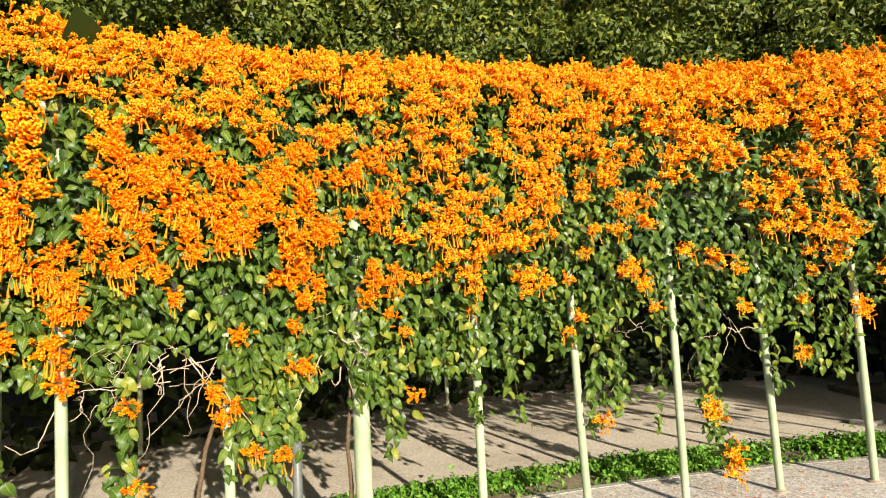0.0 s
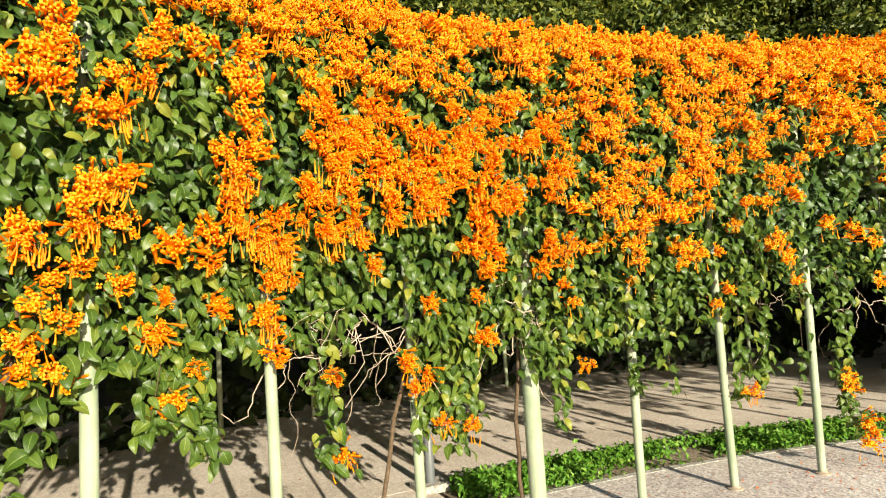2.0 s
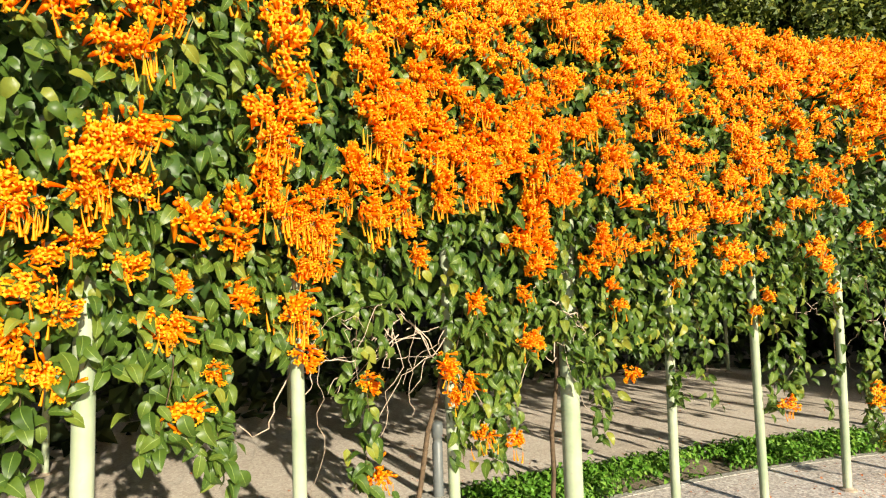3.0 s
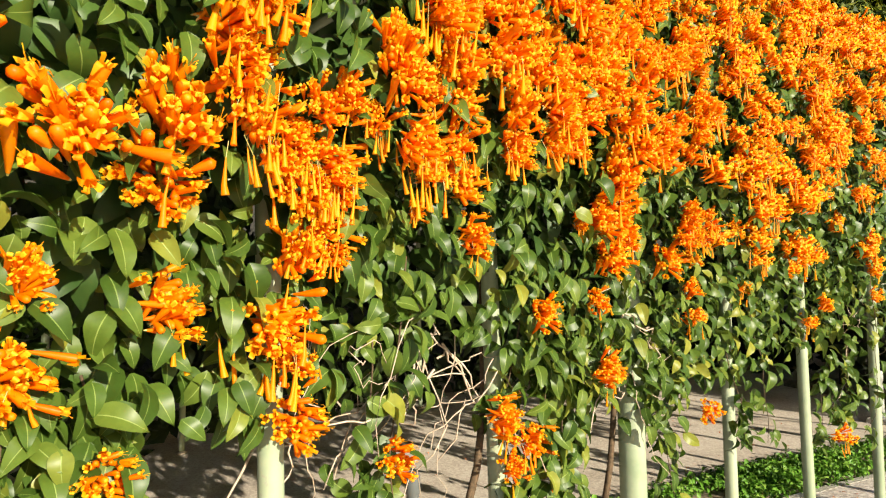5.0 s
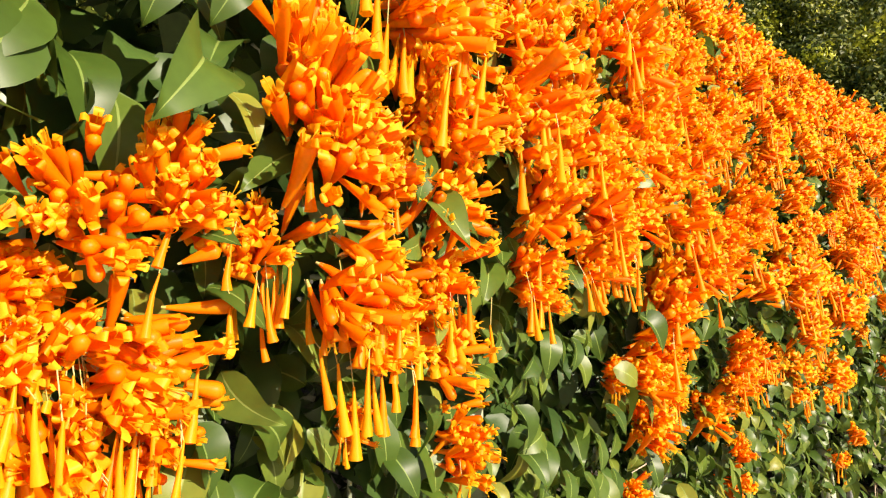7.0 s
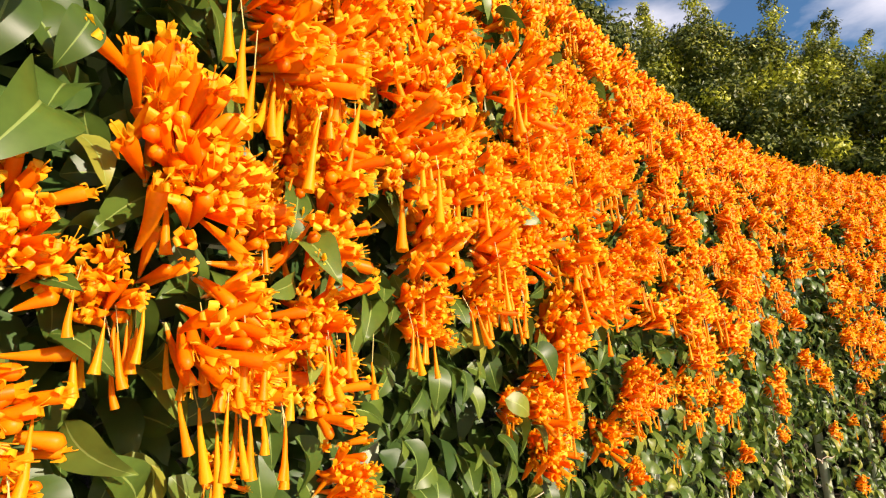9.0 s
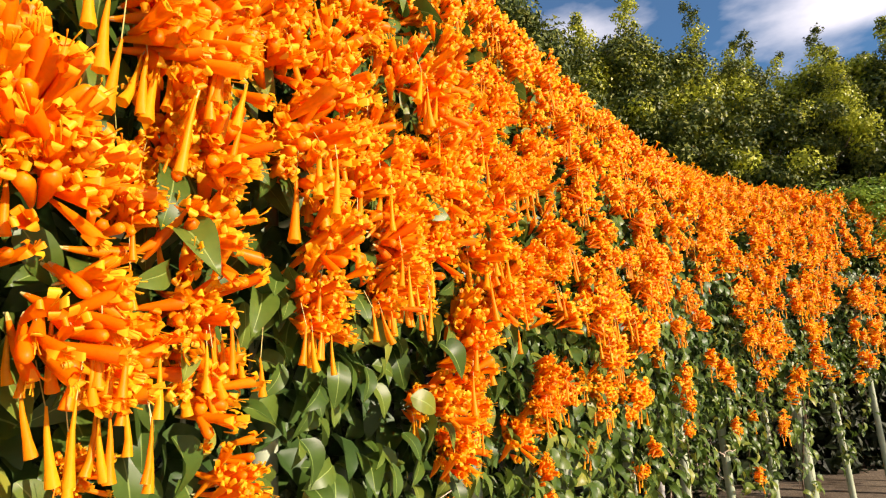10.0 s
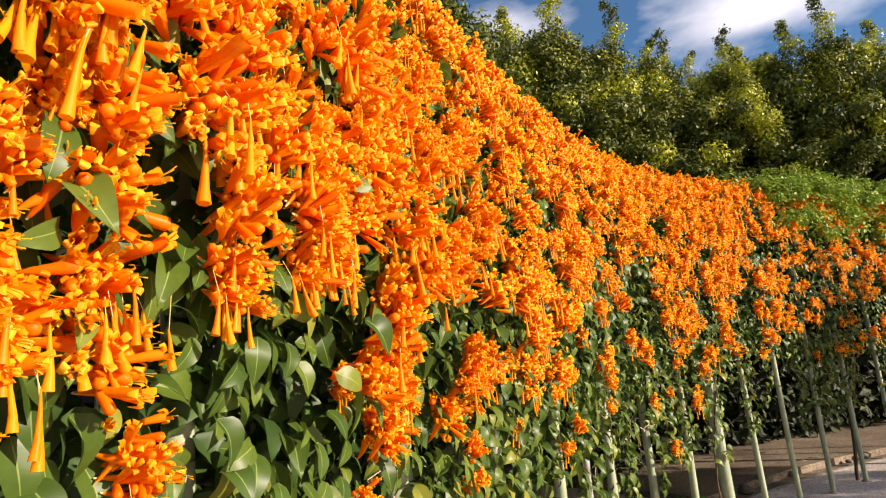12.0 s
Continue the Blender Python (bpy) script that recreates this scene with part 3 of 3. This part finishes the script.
for heads, meshes in ((FULL, near_meshes), (FULL_HIGH, near_meshes), (FULL_FAR, head_meshes), (DRIPPING, dripping_meshes), (DRIPPING_FAR, dripping_meshes)):
    for k, (ss, uu, breadth) in enumerate(heads):
        p, n = skin(ss, uu, 0.0)
        flower_head(meshes[k % len(meshes)], p + n * rng.uniform(-0.01, 0.03), flower_turn(n, breadth / (0.105 if ss > -1.95 else 0.130)))
        parts += 1
for ss, uu, size in spots:
    p, n = skin(ss, uu, 0.03 - 0.10 * rng.random())
    turn = flower_turn(n, size)
    if -1.80 < ss < 0.2 and 1.40 < uu < 2.5 and parts < 300:
        flower_head((near_meshes + dripping_meshes[:1])[rng.randrange(7)], p, turn)
        parts += 1
    elif -1.9 < ss < 0.35 and uu < 2.5:
        pieces[0].add(fine[rng.randrange(5)], turn, p)
    elif ss < 2.3:
        pieces[1].add(mid[rng.randrange(6)], turn, p)
    else:
        pieces[2].add(far[rng.randrange(4)], turn * 1.2, p)
for k in pieces:
    rest("blossom", k.mesh("blossom", BLOOM_MATS), vine, kind="stuff")

# leaves
leaf_full = [leaf(random.Random(i), 9, random.Random(i).uniform(0.50, 0.66), random.Random(i * 7 + 1).uniform(0.04, 0.30), True) for i in range(10)]
leaf_plain = [leaf(random.Random(50 + i), 4, random.Random(i).uniform(0.50, 0.66), random.Random(i).uniform(0.06, 0.28)) for i in range(8)]
leaf_mid = [leaf(random.Random(70 + i), 6, random.Random(i).uniform(0.50, 0.66), random.Random(i).uniform(0.05, 0.28)) for i in range(8)]
leaf_low = [leaf(random.Random(90 + i), 3, 0.62, 0.25) for i in range(6)]
leaf_meshes = [to_mesh("leaf", k, [LEAF, VEIN]) for k in leaf_full]


def leaf_turn(n, size, wild=1.0):
    d = n + np.array((rng.gauss(0, 0.46), rng.gauss(0, 0.46), rng.gauss(0.22, 0.42))) * wild
    return frame_to(d) @ spin(rng.gauss(0, 0.65)) @ tilt(rng.uniform(-0.35, 0.2)) * size


outer, inner = Soup(), Soup()
parts = 0
for i in range(13500):
    ss = rng.uniform(-5, 12.6) if i % 3 else rng.uniform(-2.8, 2.0)
    low = leaf_edge(ss)
    uu = low + (3.65 - low) * rng.random() ** 1.15
    near = -2.0 < ss < -0.3 and 1.35 < uu < 2.3
    if near and rng.random() < 0.18:
        continue
    p, n = skin(ss, uu, rng.uniform(-0.03, 0.11))
    turn = leaf_turn(n, rng.uniform(0.050, 0.090))
    if near and parts < 300:
        ob = rest("leaf", leaf_meshes[rng.randrange(10)], vine)
        m = Matrix([list(r) for r in turn]).to_4x4()
        m.translation = p
        ob.matrix_basis = m
        parts += 1
    else:
        outer.add((leaf_full if -2.2 < ss < 0.3 else leaf_mid if -2.8 < ss < 1.2 else leaf_plain)[rng.randrange(8)], turn, p)
rest("foliage", outer.mesh("foliage", [LEAF, VEIN]), vine, kind="stuff")
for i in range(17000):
    # Reaches out of view past the left end, added to block light.
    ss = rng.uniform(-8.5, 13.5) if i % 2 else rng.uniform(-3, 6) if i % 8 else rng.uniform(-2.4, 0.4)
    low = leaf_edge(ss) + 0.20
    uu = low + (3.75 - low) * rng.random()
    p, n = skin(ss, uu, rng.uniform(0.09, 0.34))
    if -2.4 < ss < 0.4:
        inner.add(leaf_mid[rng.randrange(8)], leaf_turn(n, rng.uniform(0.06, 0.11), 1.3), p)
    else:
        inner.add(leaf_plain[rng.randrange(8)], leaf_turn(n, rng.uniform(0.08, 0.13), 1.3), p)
rest("inner_foliage", inner.mesh("inner_foliage", [LEAF_DARKENED]), vine, "leaves inside the vine, shade put into their colour", kind="stuff")


# ---- strands, twigs and stems that hang below the vine ----
def wander(start, end, sag, steps, shake):
    a, b = np.array(start, float), np.array(end, float)
    out, off = [], np.zeros(3)
    for k in np.linspace(0, 1, steps):
        off = off + np.array([rng.gauss(0, shake) for _ in range(3)])
        out.append(a + (b - a) * k + np.array((0, 0, -sag * 4 * k * (1 - k))) + off * (1 - abs(2 * k - 1)) ** 0.5)
    return out


hang_leaves = Soup()
# strands: s, lowest height, how leafy
STRANDS = [(-2.45, 0.78, 16), (-2.30, 0.95, 18), (-1.95, 0.92, 26), (-1.85, 1.02, 22), (-1.72, 0.86, 24), (-1.68, 0.80, 18), (-1.15, 0.95, 9), (-1.13, 0.62, 18), (-0.56, 0.62, 26),
           (-0.50, 0.78, 24), (-0.40, 0.62, 30), (-0.30, 0.76, 24), (0.15, 0.95, 14), (0.32, 0.62, 14), (0.90, 0.78, 12), (1.20, 0.72, 9), (1.80, 0.62, 22), (1.92, 0.72, 18),
           (2.25, 0.62, 8), (2.70, 0.52, 26), (2.80, 0.30, 20), (3.25, 0.75, 14), (3.50, 0.95, 22)]
for s0, low, count in STRANDS + [(rng.uniform(3.6, 11), rng.uniform(0.7, 1.15), 14) for _ in range(30)]:
    top = skin(s0 + rng.uniform(-0.1, 0.1), leaf_edge(s0) + 0.25, 0.06)[0]
    foot = skin(s0, low, rng.uniform(0.0, 0.08))[0]
    line = wander(top, foot, 0.0, 9, 0.012)
    rest("strand", to_mesh("strand", tube(line, np.linspace(0.0028, 0.0012, 9), 5), [STEM]), vine)
    for _ in range(int(count * (2.6 if s0 < -1.3 else 3.4 if s0 < 3.5 else 2.2))):
        k = rng.random() ** 0.8
        q = np.array(line[min(int(k * 8), 7)]) * (1 - (k * 8) % 1) + np.array(line[min(int(k * 8) + 1, 8)]) * ((k * 8) % 1)
        q = q + np.array((rng.gauss(0, 0.045), rng.gauss(0, 0.03), rng.gauss(0, 0.02)))
        n = skin(s0, 1.3)[1]
        hang_leaves.add(leaf_full[rng.randrange(10)], leaf_turn(n, rng.uniform(0.055, 0.098), 1.2), q)
rest("hanging_foliage", hang_leaves.mesh("hanging_foliage", [LEAF, VEIN]), vine, kind="stuff")

for i in range(64):
    s0 = rng.choice((-1.05, -0.9, -0.8, -1.2, -0.12, 0.02, -0.05, -0.02, -0.95, 0.08, 2.9, 2.2, 7.0, 7.6, 8.2)) + rng.uniform(-0.2, 0.2)
    z0 = rng.uniform(1.16, 1.42)
    a = skin(s0, z0, rng.uniform(0.0, 0.12))[0]
    b = skin(s0 + rng.uniform(-0.42, 0.42), z0 + rng.choice((0.06, -0.1, -0.25, -0.45)) + rng.uniform(-0.1, 0.1), rng.uniform(-0.04, 0.14))[0]
    thick = rng.uniform(0.0014, 0.0040)
    rest("twig", to_mesh("twig", tube(wander(a, b, rng.uniform(-0.12, 0.12), 12, 0.018), np.linspace(thick, thick * 0.5, 12), 5), [TWIG]), vine)
for s0, lean, thick in ((0.22, -0.10, 0.016), (0.08, 0.10, 0.013), (4.60, 0.2, 0.008), (5.15, -0.3, 0.010), (-2.6, 0.2, 0.02), (7.9, 0.3, 0.018)):
    a, b = at(s0, RAD + 0.10, 0.0), at(s0 + lean, RAD - 0.03, 1.6)
    rest("stem", to_mesh("stem", tube(wander(a, b, 0.05, 14, 0.012), np.linspace(thick * 1.25, thick * 0.7, 14), 8), [STEM]), vine, "woody brown climbing stem")


lean_stem = [tuple(at(a, RAD + b, c)) for a, b, c in ((-0.86, 0.10, 0.0), (-0.84, 0.08, 0.25), (-0.78, 0.06, 0.55), (-0.74, 0.05, 0.80), (-0.69, 0.04, 0.95), (-0.64, 0.055, 1.12), (-0.63, 0.06, 1.6))]
rest("stem", to_mesh("stem", tube(lean_stem, (0.015, 0.014, 0.013, 0.013, 0.012, 0.011, 0.010), 8), [STEM]), vine, "dark woody stem leaning on a post")


# ---- ground cover, petals, bollards ----
cover = Soup()
for i in range(13000):
    ss = rng.uniform(0.05, 5.8)
    rr = rng.triangular(12.46, 13.14, 12.8)
    if noise.noise(Vector((ss * 2.2, rr * 3.0, 5.5))) < rng.uniform(-0.7, -0.05):
        continue
    q = at(ss, rr, max(0.0, rng.gauss(0.055, 0.03) * (1.25 - abs(rr - 12.8) * 2)))
    cover.add(leaf_low[rng.randrange(6)], leaf_turn(np.array((0, -0.25, 1.0)), rng.uniform(0.028, 0.066), 1.6), tuple(q))
tagged(new("ground_cover", cover.mesh("ground_cover", [GRASS])), "strip of low bright green ground cover between kerbs", "ground cover", kind="stuff")
scraps = Soup()
for i in range(420):
    ss = rng.uniform(-1.5, 6)
    q = at(ss, rng.triangular(11.2, 12.45, 12.0) if i % 4 else rng.uniform(13.2, 15), 0.005)
    scraps.add(leaf_plain[rng.randrange(8)], leaf_turn(np.array((0, 0, 1.0)), rng.uniform(0.012, 0.034), 0.35), tuple(q))
tagged(new("fallen_petals", scraps.mesh("fallen_petals", [SCRAP])), "faded orange petals scattered on the paving", "petals", kind="stuff")


def bollard(material, label):
    e = new("bollard")
    rest("shaft", to_mesh("shaft", lathe([(0.037, 0.03), (0.037, 0.40), (0.033, 0.405), (0.033, 0.44), (0.040, 0.445), (0.041, 0.53), (0.036, 0.545), (0.015, 0.552)], 18), [material]), e)
    bm = bmesh.new()
    bmesh.ops.create_cube(bm, size=1.0, matrix=Matrix.Translation((0, 0, 0.012)) @ Matrix.Diagonal((0.26, 0.22, 0.06, 1)))
    bmesh.ops.bevel(bm, geom=bm.edges[:], offset=0.008, segments=2, affect="EDGES")
    part("footing", bm, KERB, e, "pale concrete footing")
    return tagged(e, label, "bollard")


bollard(GREY, "dark grey metal bollard light on a concrete footing").matrix_basis = Matrix.Translation((0.75, 4.67, 0))
bollard(WHITE, "off-white metal bollard light on a concrete footing").matrix_basis = Matrix.Translation((6.68, 4.0, 0))


# ---- plants behind ----
def kite(mat=0):
    v = np.array([(0, 0, 0), (0.30, -0.45, 0.05), (0, -1.0, -0.12), (-0.30, -0.45, 0.05)])
    return v, np.array([(0, 2, 1), (0, 3, 2)]), np.full(2, mat)


KITES = [kite(0), kite(1)]
BLADES = [(np.array([(-0.27, -0.12, 0.03), (0.30, -0.30, 0.05), (0.02, -1.0, -0.10)]), np.array([(0, 2, 1)]), np.full(1, k)) for k in (0, 1)]


dice = np.random.default_rng(11)


def scatter(soup, shape, places, normals, sizes):
    """Many copies of one small shape, each turned about its own normal by chance."""
    v, f, m = shape
    k = len(places)
    z = normals / (np.linalg.norm(normals, axis=1)[:, None] + 1e-9)
    x = np.cross(dice.normal(size=(k, 3)), z)
    x /= np.linalg.norm(x, axis=1)[:, None] + 1e-9
    y = np.cross(z, x)
    p = places[:, None] + sizes[:, None, None] * (v[None, :, 0:1] * x[:, None] + v[None, :, 1:2] * y[:, None] + v[None, :, 2:3] * z[:, None])
    soup.add((p.reshape(-1, 3), (f[None] + (np.arange(k) * len(v))[:, None, None]).reshape(-1, 3), np.tile(m, k)))


def clump(soup, centre, radius, count, size, mat, lift=0.5, shapes=KITES):
    d = dice.normal(size=(count, 3)) * (1, 1, 0.7)
    d /= np.linalg.norm(d, axis=1)[:, None]
    q = np.asarray(centre) + d * radius * dice.random((count, 1)) ** 0.45
    n = d * 0.7 + dice.normal(size=(count, 3)) * 0.4 + (0, 0, lift)
    scatter(soup, shapes[mat], q, n, size * dice.uniform(0.7, 1.3, count))


def tree(height, width, spires, bright=1.0):
    e = new("tree")
    rest("trunk", to_mesh("trunk", tube(wander((0, 0, -0.1), (rng.uniform(-0.3, 0.3), 0, height * 0.8), 0, 12, 0.05), np.linspace(0.20, 0.04, 12), 9), [TRUNK]), e)
    crown = Soup()
    for i in range(16):
        h, a = height * rng.uniform(0.18, 0.7), rng.uniform(0, 6.28)
        reach = width * rng.uniform(0.6, 1.0)
        line = wander((0, 0, h), (reach * math.cos(a), reach * math.sin(a), h + reach * rng.uniform(0.3, 0.9)), 0.05, 7, 0.03)
        rest("limb", to_mesh("limb", tube(line, np.linspace(0.05, 0.012, 7), 6), [TRUNK]), e)
    for i in range(185):
        k = rng.random()
        h = height * (0.45 + 0.52 * k)
        a = rng.uniform(0, 6.28)
        w = width * np.interp(k, (0, 0.25, 0.6, 1), (0.9, 1.1, 0.9, 0.25)) * rng.uniform(0.35, 1.1)
        # Gold share climbs with height, painting the crown tops as sunlit.
        gold = 1 if rng.random() < bright * (0.06 + 0.6 * max(k - 0.25, 0)) else 0
        clump(crown, (w * math.cos(a), w * math.sin(a), h), rng.uniform(0.28, 0.62), 250, 0.145, gold, 0.25, BLADES)
    for i in range(14):
        a, w = rng.uniform(0, 6.28), width * rng.uniform(0.5, 1.0)
        clump(crown, (w * math.cos(a), w * math.sin(a), height * rng.uniform(0.22, 0.45)), rng.uniform(0.3, 0.6), 200, 0.15, 0, 0.25, BLADES)
    for a, w, h in spires:
        for k in np.linspace(0, 1, 14):
            clump(crown, (w * math.cos(a) + rng.gauss(0, 0.1), w * math.sin(a) + rng.gauss(0, 0.1), height * 0.78 + (h - height * 0.78) * k), 0.80 - 0.62 * k, int(380 - 260 * k), 0.11, 1 if rng.random() < 0.4 * bright else 0, 0.25, BLADES)
    rest("crown", crown.mesh("crown", [TREE_DARK, TREE_GOLD], False), e)
    return tagged(e, "tall dense evergreen tree, sunlight painted into its yellow-green tips", "tree", "row of trees behind the pergola")


kinds = [tree(11.6, 2.1, [(0.5, 0.9, 12.9), (2.8, 1.3, 12.1), (4.6, 0.9, 11.9)]), tree(12.2, 2.3, [(1.2, 0.8, 13.2), (3.9, 1.3, 12.3), (5.5, 1.1, 12.5)]), tree(11.2, 2.0, [(0.2, 1.0, 12.1), (2.2, 1.0, 12.6)], 0.12)]
# Third kind has little gold; shade is put into its colour.
tagged(kinds[2], "tall dense evergreen tree, gold tips mostly left out to paint shade")
places = [(a, 21.2 + 0.5 * math.sin(i * 2.7), i) for i, a in enumerate(np.arange(-22, 84, 5.4))] + [(a + 3.0, 24.8, i + 1) for i, a in enumerate(np.arange(-20, 80, 15.0))]
places.sort(key=lambda k: abs(k[0] - 60))
for j, (a, r, i) in enumerate(places):
    m = Matrix.Translation(at(radians(a) * RAD, r, -0.1)) @ pose(0, 0, 0, 0, 0, 67 * i) @ Matrix.Scale((1.07 if a < 52 else 0.985) + 0.05 * math.sin(i * 1.9), 4)
    if j < 2:
        kinds[j].matrix_basis = m
    elif j == len(places) - 1:
        kinds[2].matrix_basis = m
    else:
        # The darker kind stands in for shade on this part of the row.
        copy_thing(kinds[2 if a < 38 else (i + i // 3) % 2], m)

# Unseen tree, added as the assumed caster of the far end's shade.
tagged(copy_thing(kinds[1], Matrix.Translation((7.6, -9.5, -0.02)) @ pose(0, 0, 0, 0, 0, 40) @ Matrix.Scale(0.50, 4)), "unseen evergreen tree, assumed and added to shade the far end of the pergola", "tree", "trees beside the path")
# Shrubs closing the path's far side; their shade is painted into the leaves.
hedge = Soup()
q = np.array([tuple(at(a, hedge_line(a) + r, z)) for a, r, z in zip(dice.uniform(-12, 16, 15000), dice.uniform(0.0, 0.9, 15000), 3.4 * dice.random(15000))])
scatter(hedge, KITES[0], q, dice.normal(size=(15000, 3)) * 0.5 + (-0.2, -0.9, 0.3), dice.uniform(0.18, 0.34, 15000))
tagged(new("back_hedge", hedge.mesh("back_hedge", [LEAF_SHADE_TONE], False)), "shrubs behind the path, deep shade put into their leaf colour", "hedge", kind="stuff")
# Near-black layer added behind the trunks as painted shade.
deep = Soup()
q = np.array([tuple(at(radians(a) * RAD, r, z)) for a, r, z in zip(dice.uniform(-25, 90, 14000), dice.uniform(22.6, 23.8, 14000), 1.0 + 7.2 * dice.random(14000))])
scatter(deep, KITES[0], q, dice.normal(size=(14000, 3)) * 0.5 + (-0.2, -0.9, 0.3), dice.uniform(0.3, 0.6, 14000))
tagged(new("deep_thicket", deep.mesh("deep_thicket", [LEAF_SHADE_TONE], False)), "near-black thicket added behind the trunks, painted as deep shade", "thicket", kind="stuff")
# Unseen hedge, added past the left end to block sky light.
end = Soup()
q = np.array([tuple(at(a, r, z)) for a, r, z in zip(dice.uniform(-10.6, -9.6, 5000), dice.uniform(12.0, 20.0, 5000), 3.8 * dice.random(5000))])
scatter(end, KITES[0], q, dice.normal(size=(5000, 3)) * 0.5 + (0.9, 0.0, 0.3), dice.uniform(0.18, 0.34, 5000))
tagged(new("end_hedge", end.mesh("end_hedge", [LEAF_SHADE_TONE], False)), "unseen near-black shrubs added to keep sky light off the path", "hedge", kind="stuff")
# Near-black shrubs added so the far end reads as shade.
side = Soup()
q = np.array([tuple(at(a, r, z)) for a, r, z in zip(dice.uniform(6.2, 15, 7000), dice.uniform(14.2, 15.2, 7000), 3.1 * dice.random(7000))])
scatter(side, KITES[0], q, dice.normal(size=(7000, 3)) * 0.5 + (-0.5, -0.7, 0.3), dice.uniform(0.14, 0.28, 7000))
tagged(new("shade_hedge", side.mesh("shade_hedge", [LEAF_SHADE_TONE], False)), "near-black shrubs added under the far end, painted as deep shade", "hedge", kind="stuff")
# Roof leaves, mostly unseen, added thickly to keep sky light off the path.
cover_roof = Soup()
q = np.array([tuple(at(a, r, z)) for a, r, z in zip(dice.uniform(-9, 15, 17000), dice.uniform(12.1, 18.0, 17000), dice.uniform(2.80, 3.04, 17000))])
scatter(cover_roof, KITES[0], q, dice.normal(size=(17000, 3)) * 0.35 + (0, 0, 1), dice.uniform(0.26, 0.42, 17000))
rest("roof_foliage", cover_roof.mesh("roof_foliage", [LEAF_DARKENED]), vine, "mostly unseen leafy roof cover, added to darken the path below", kind="stuff")

# a low bank of soil and stones at the foot of the far end
tagged(new("planting_bed", ring("planting_bed", 12.75, 16.0, -0.12, 0.07, 6.0, 16, SOIL)), "raised bed of dark soil behind the posts", "soil", kind="structure")
for i in range(44):
    bm = bmesh.new()
    bmesh.ops.create_icosphere(bm, subdivisions=2, radius=1.0)
    w = rng.uniform(0.025, 0.09)
    for v in bm.verts:
        v.co = Vector((v.co.x * w * 1.4, v.co.y * w, v.co.z * w * 0.7)) * (1 + 0.28 * noise.noise(v.co * 1.3 + Vector((i, 0, 0))))
    stone = part("stone", bm, STONE, None)
    stone.matrix_basis = Matrix.Translation(at(5.9 + i * 0.17 + rng.uniform(-0.16, 0.16), 12.74 + rng.uniform(-0.10, 0.30), w * 0.35)) @ pose(0, 0, 0, 0, 0, rng.uniform(0, 360))
    tagged(stone, "rough weathered edging stone on the soil bank", "stone", "stones edging the bed")

climber = tagged(new("climber"), "light green leafy climber spilling over the pergola top", "climber")
for j in range(8):
    spray = Soup()
    for i in range(15):
        s0 = 6.7 + 0.66 * j + rng.uniform(0, 0.66)
        k = rng.random()
        h = 2.75 + (0.95 + 0.25 * min((s0 - 6.7) / 1.2, 1)) * k ** 0.5
        clump(spray, tuple(at(s0, 11.55 + rng.uniform(0, 0.15) + 0.7 * k ** 3, h)), rng.uniform(0.10, 0.24), 110, 0.06, 0, 0.8)
    rest("spray", spray.mesh("spray", [FRESH], False), climber)
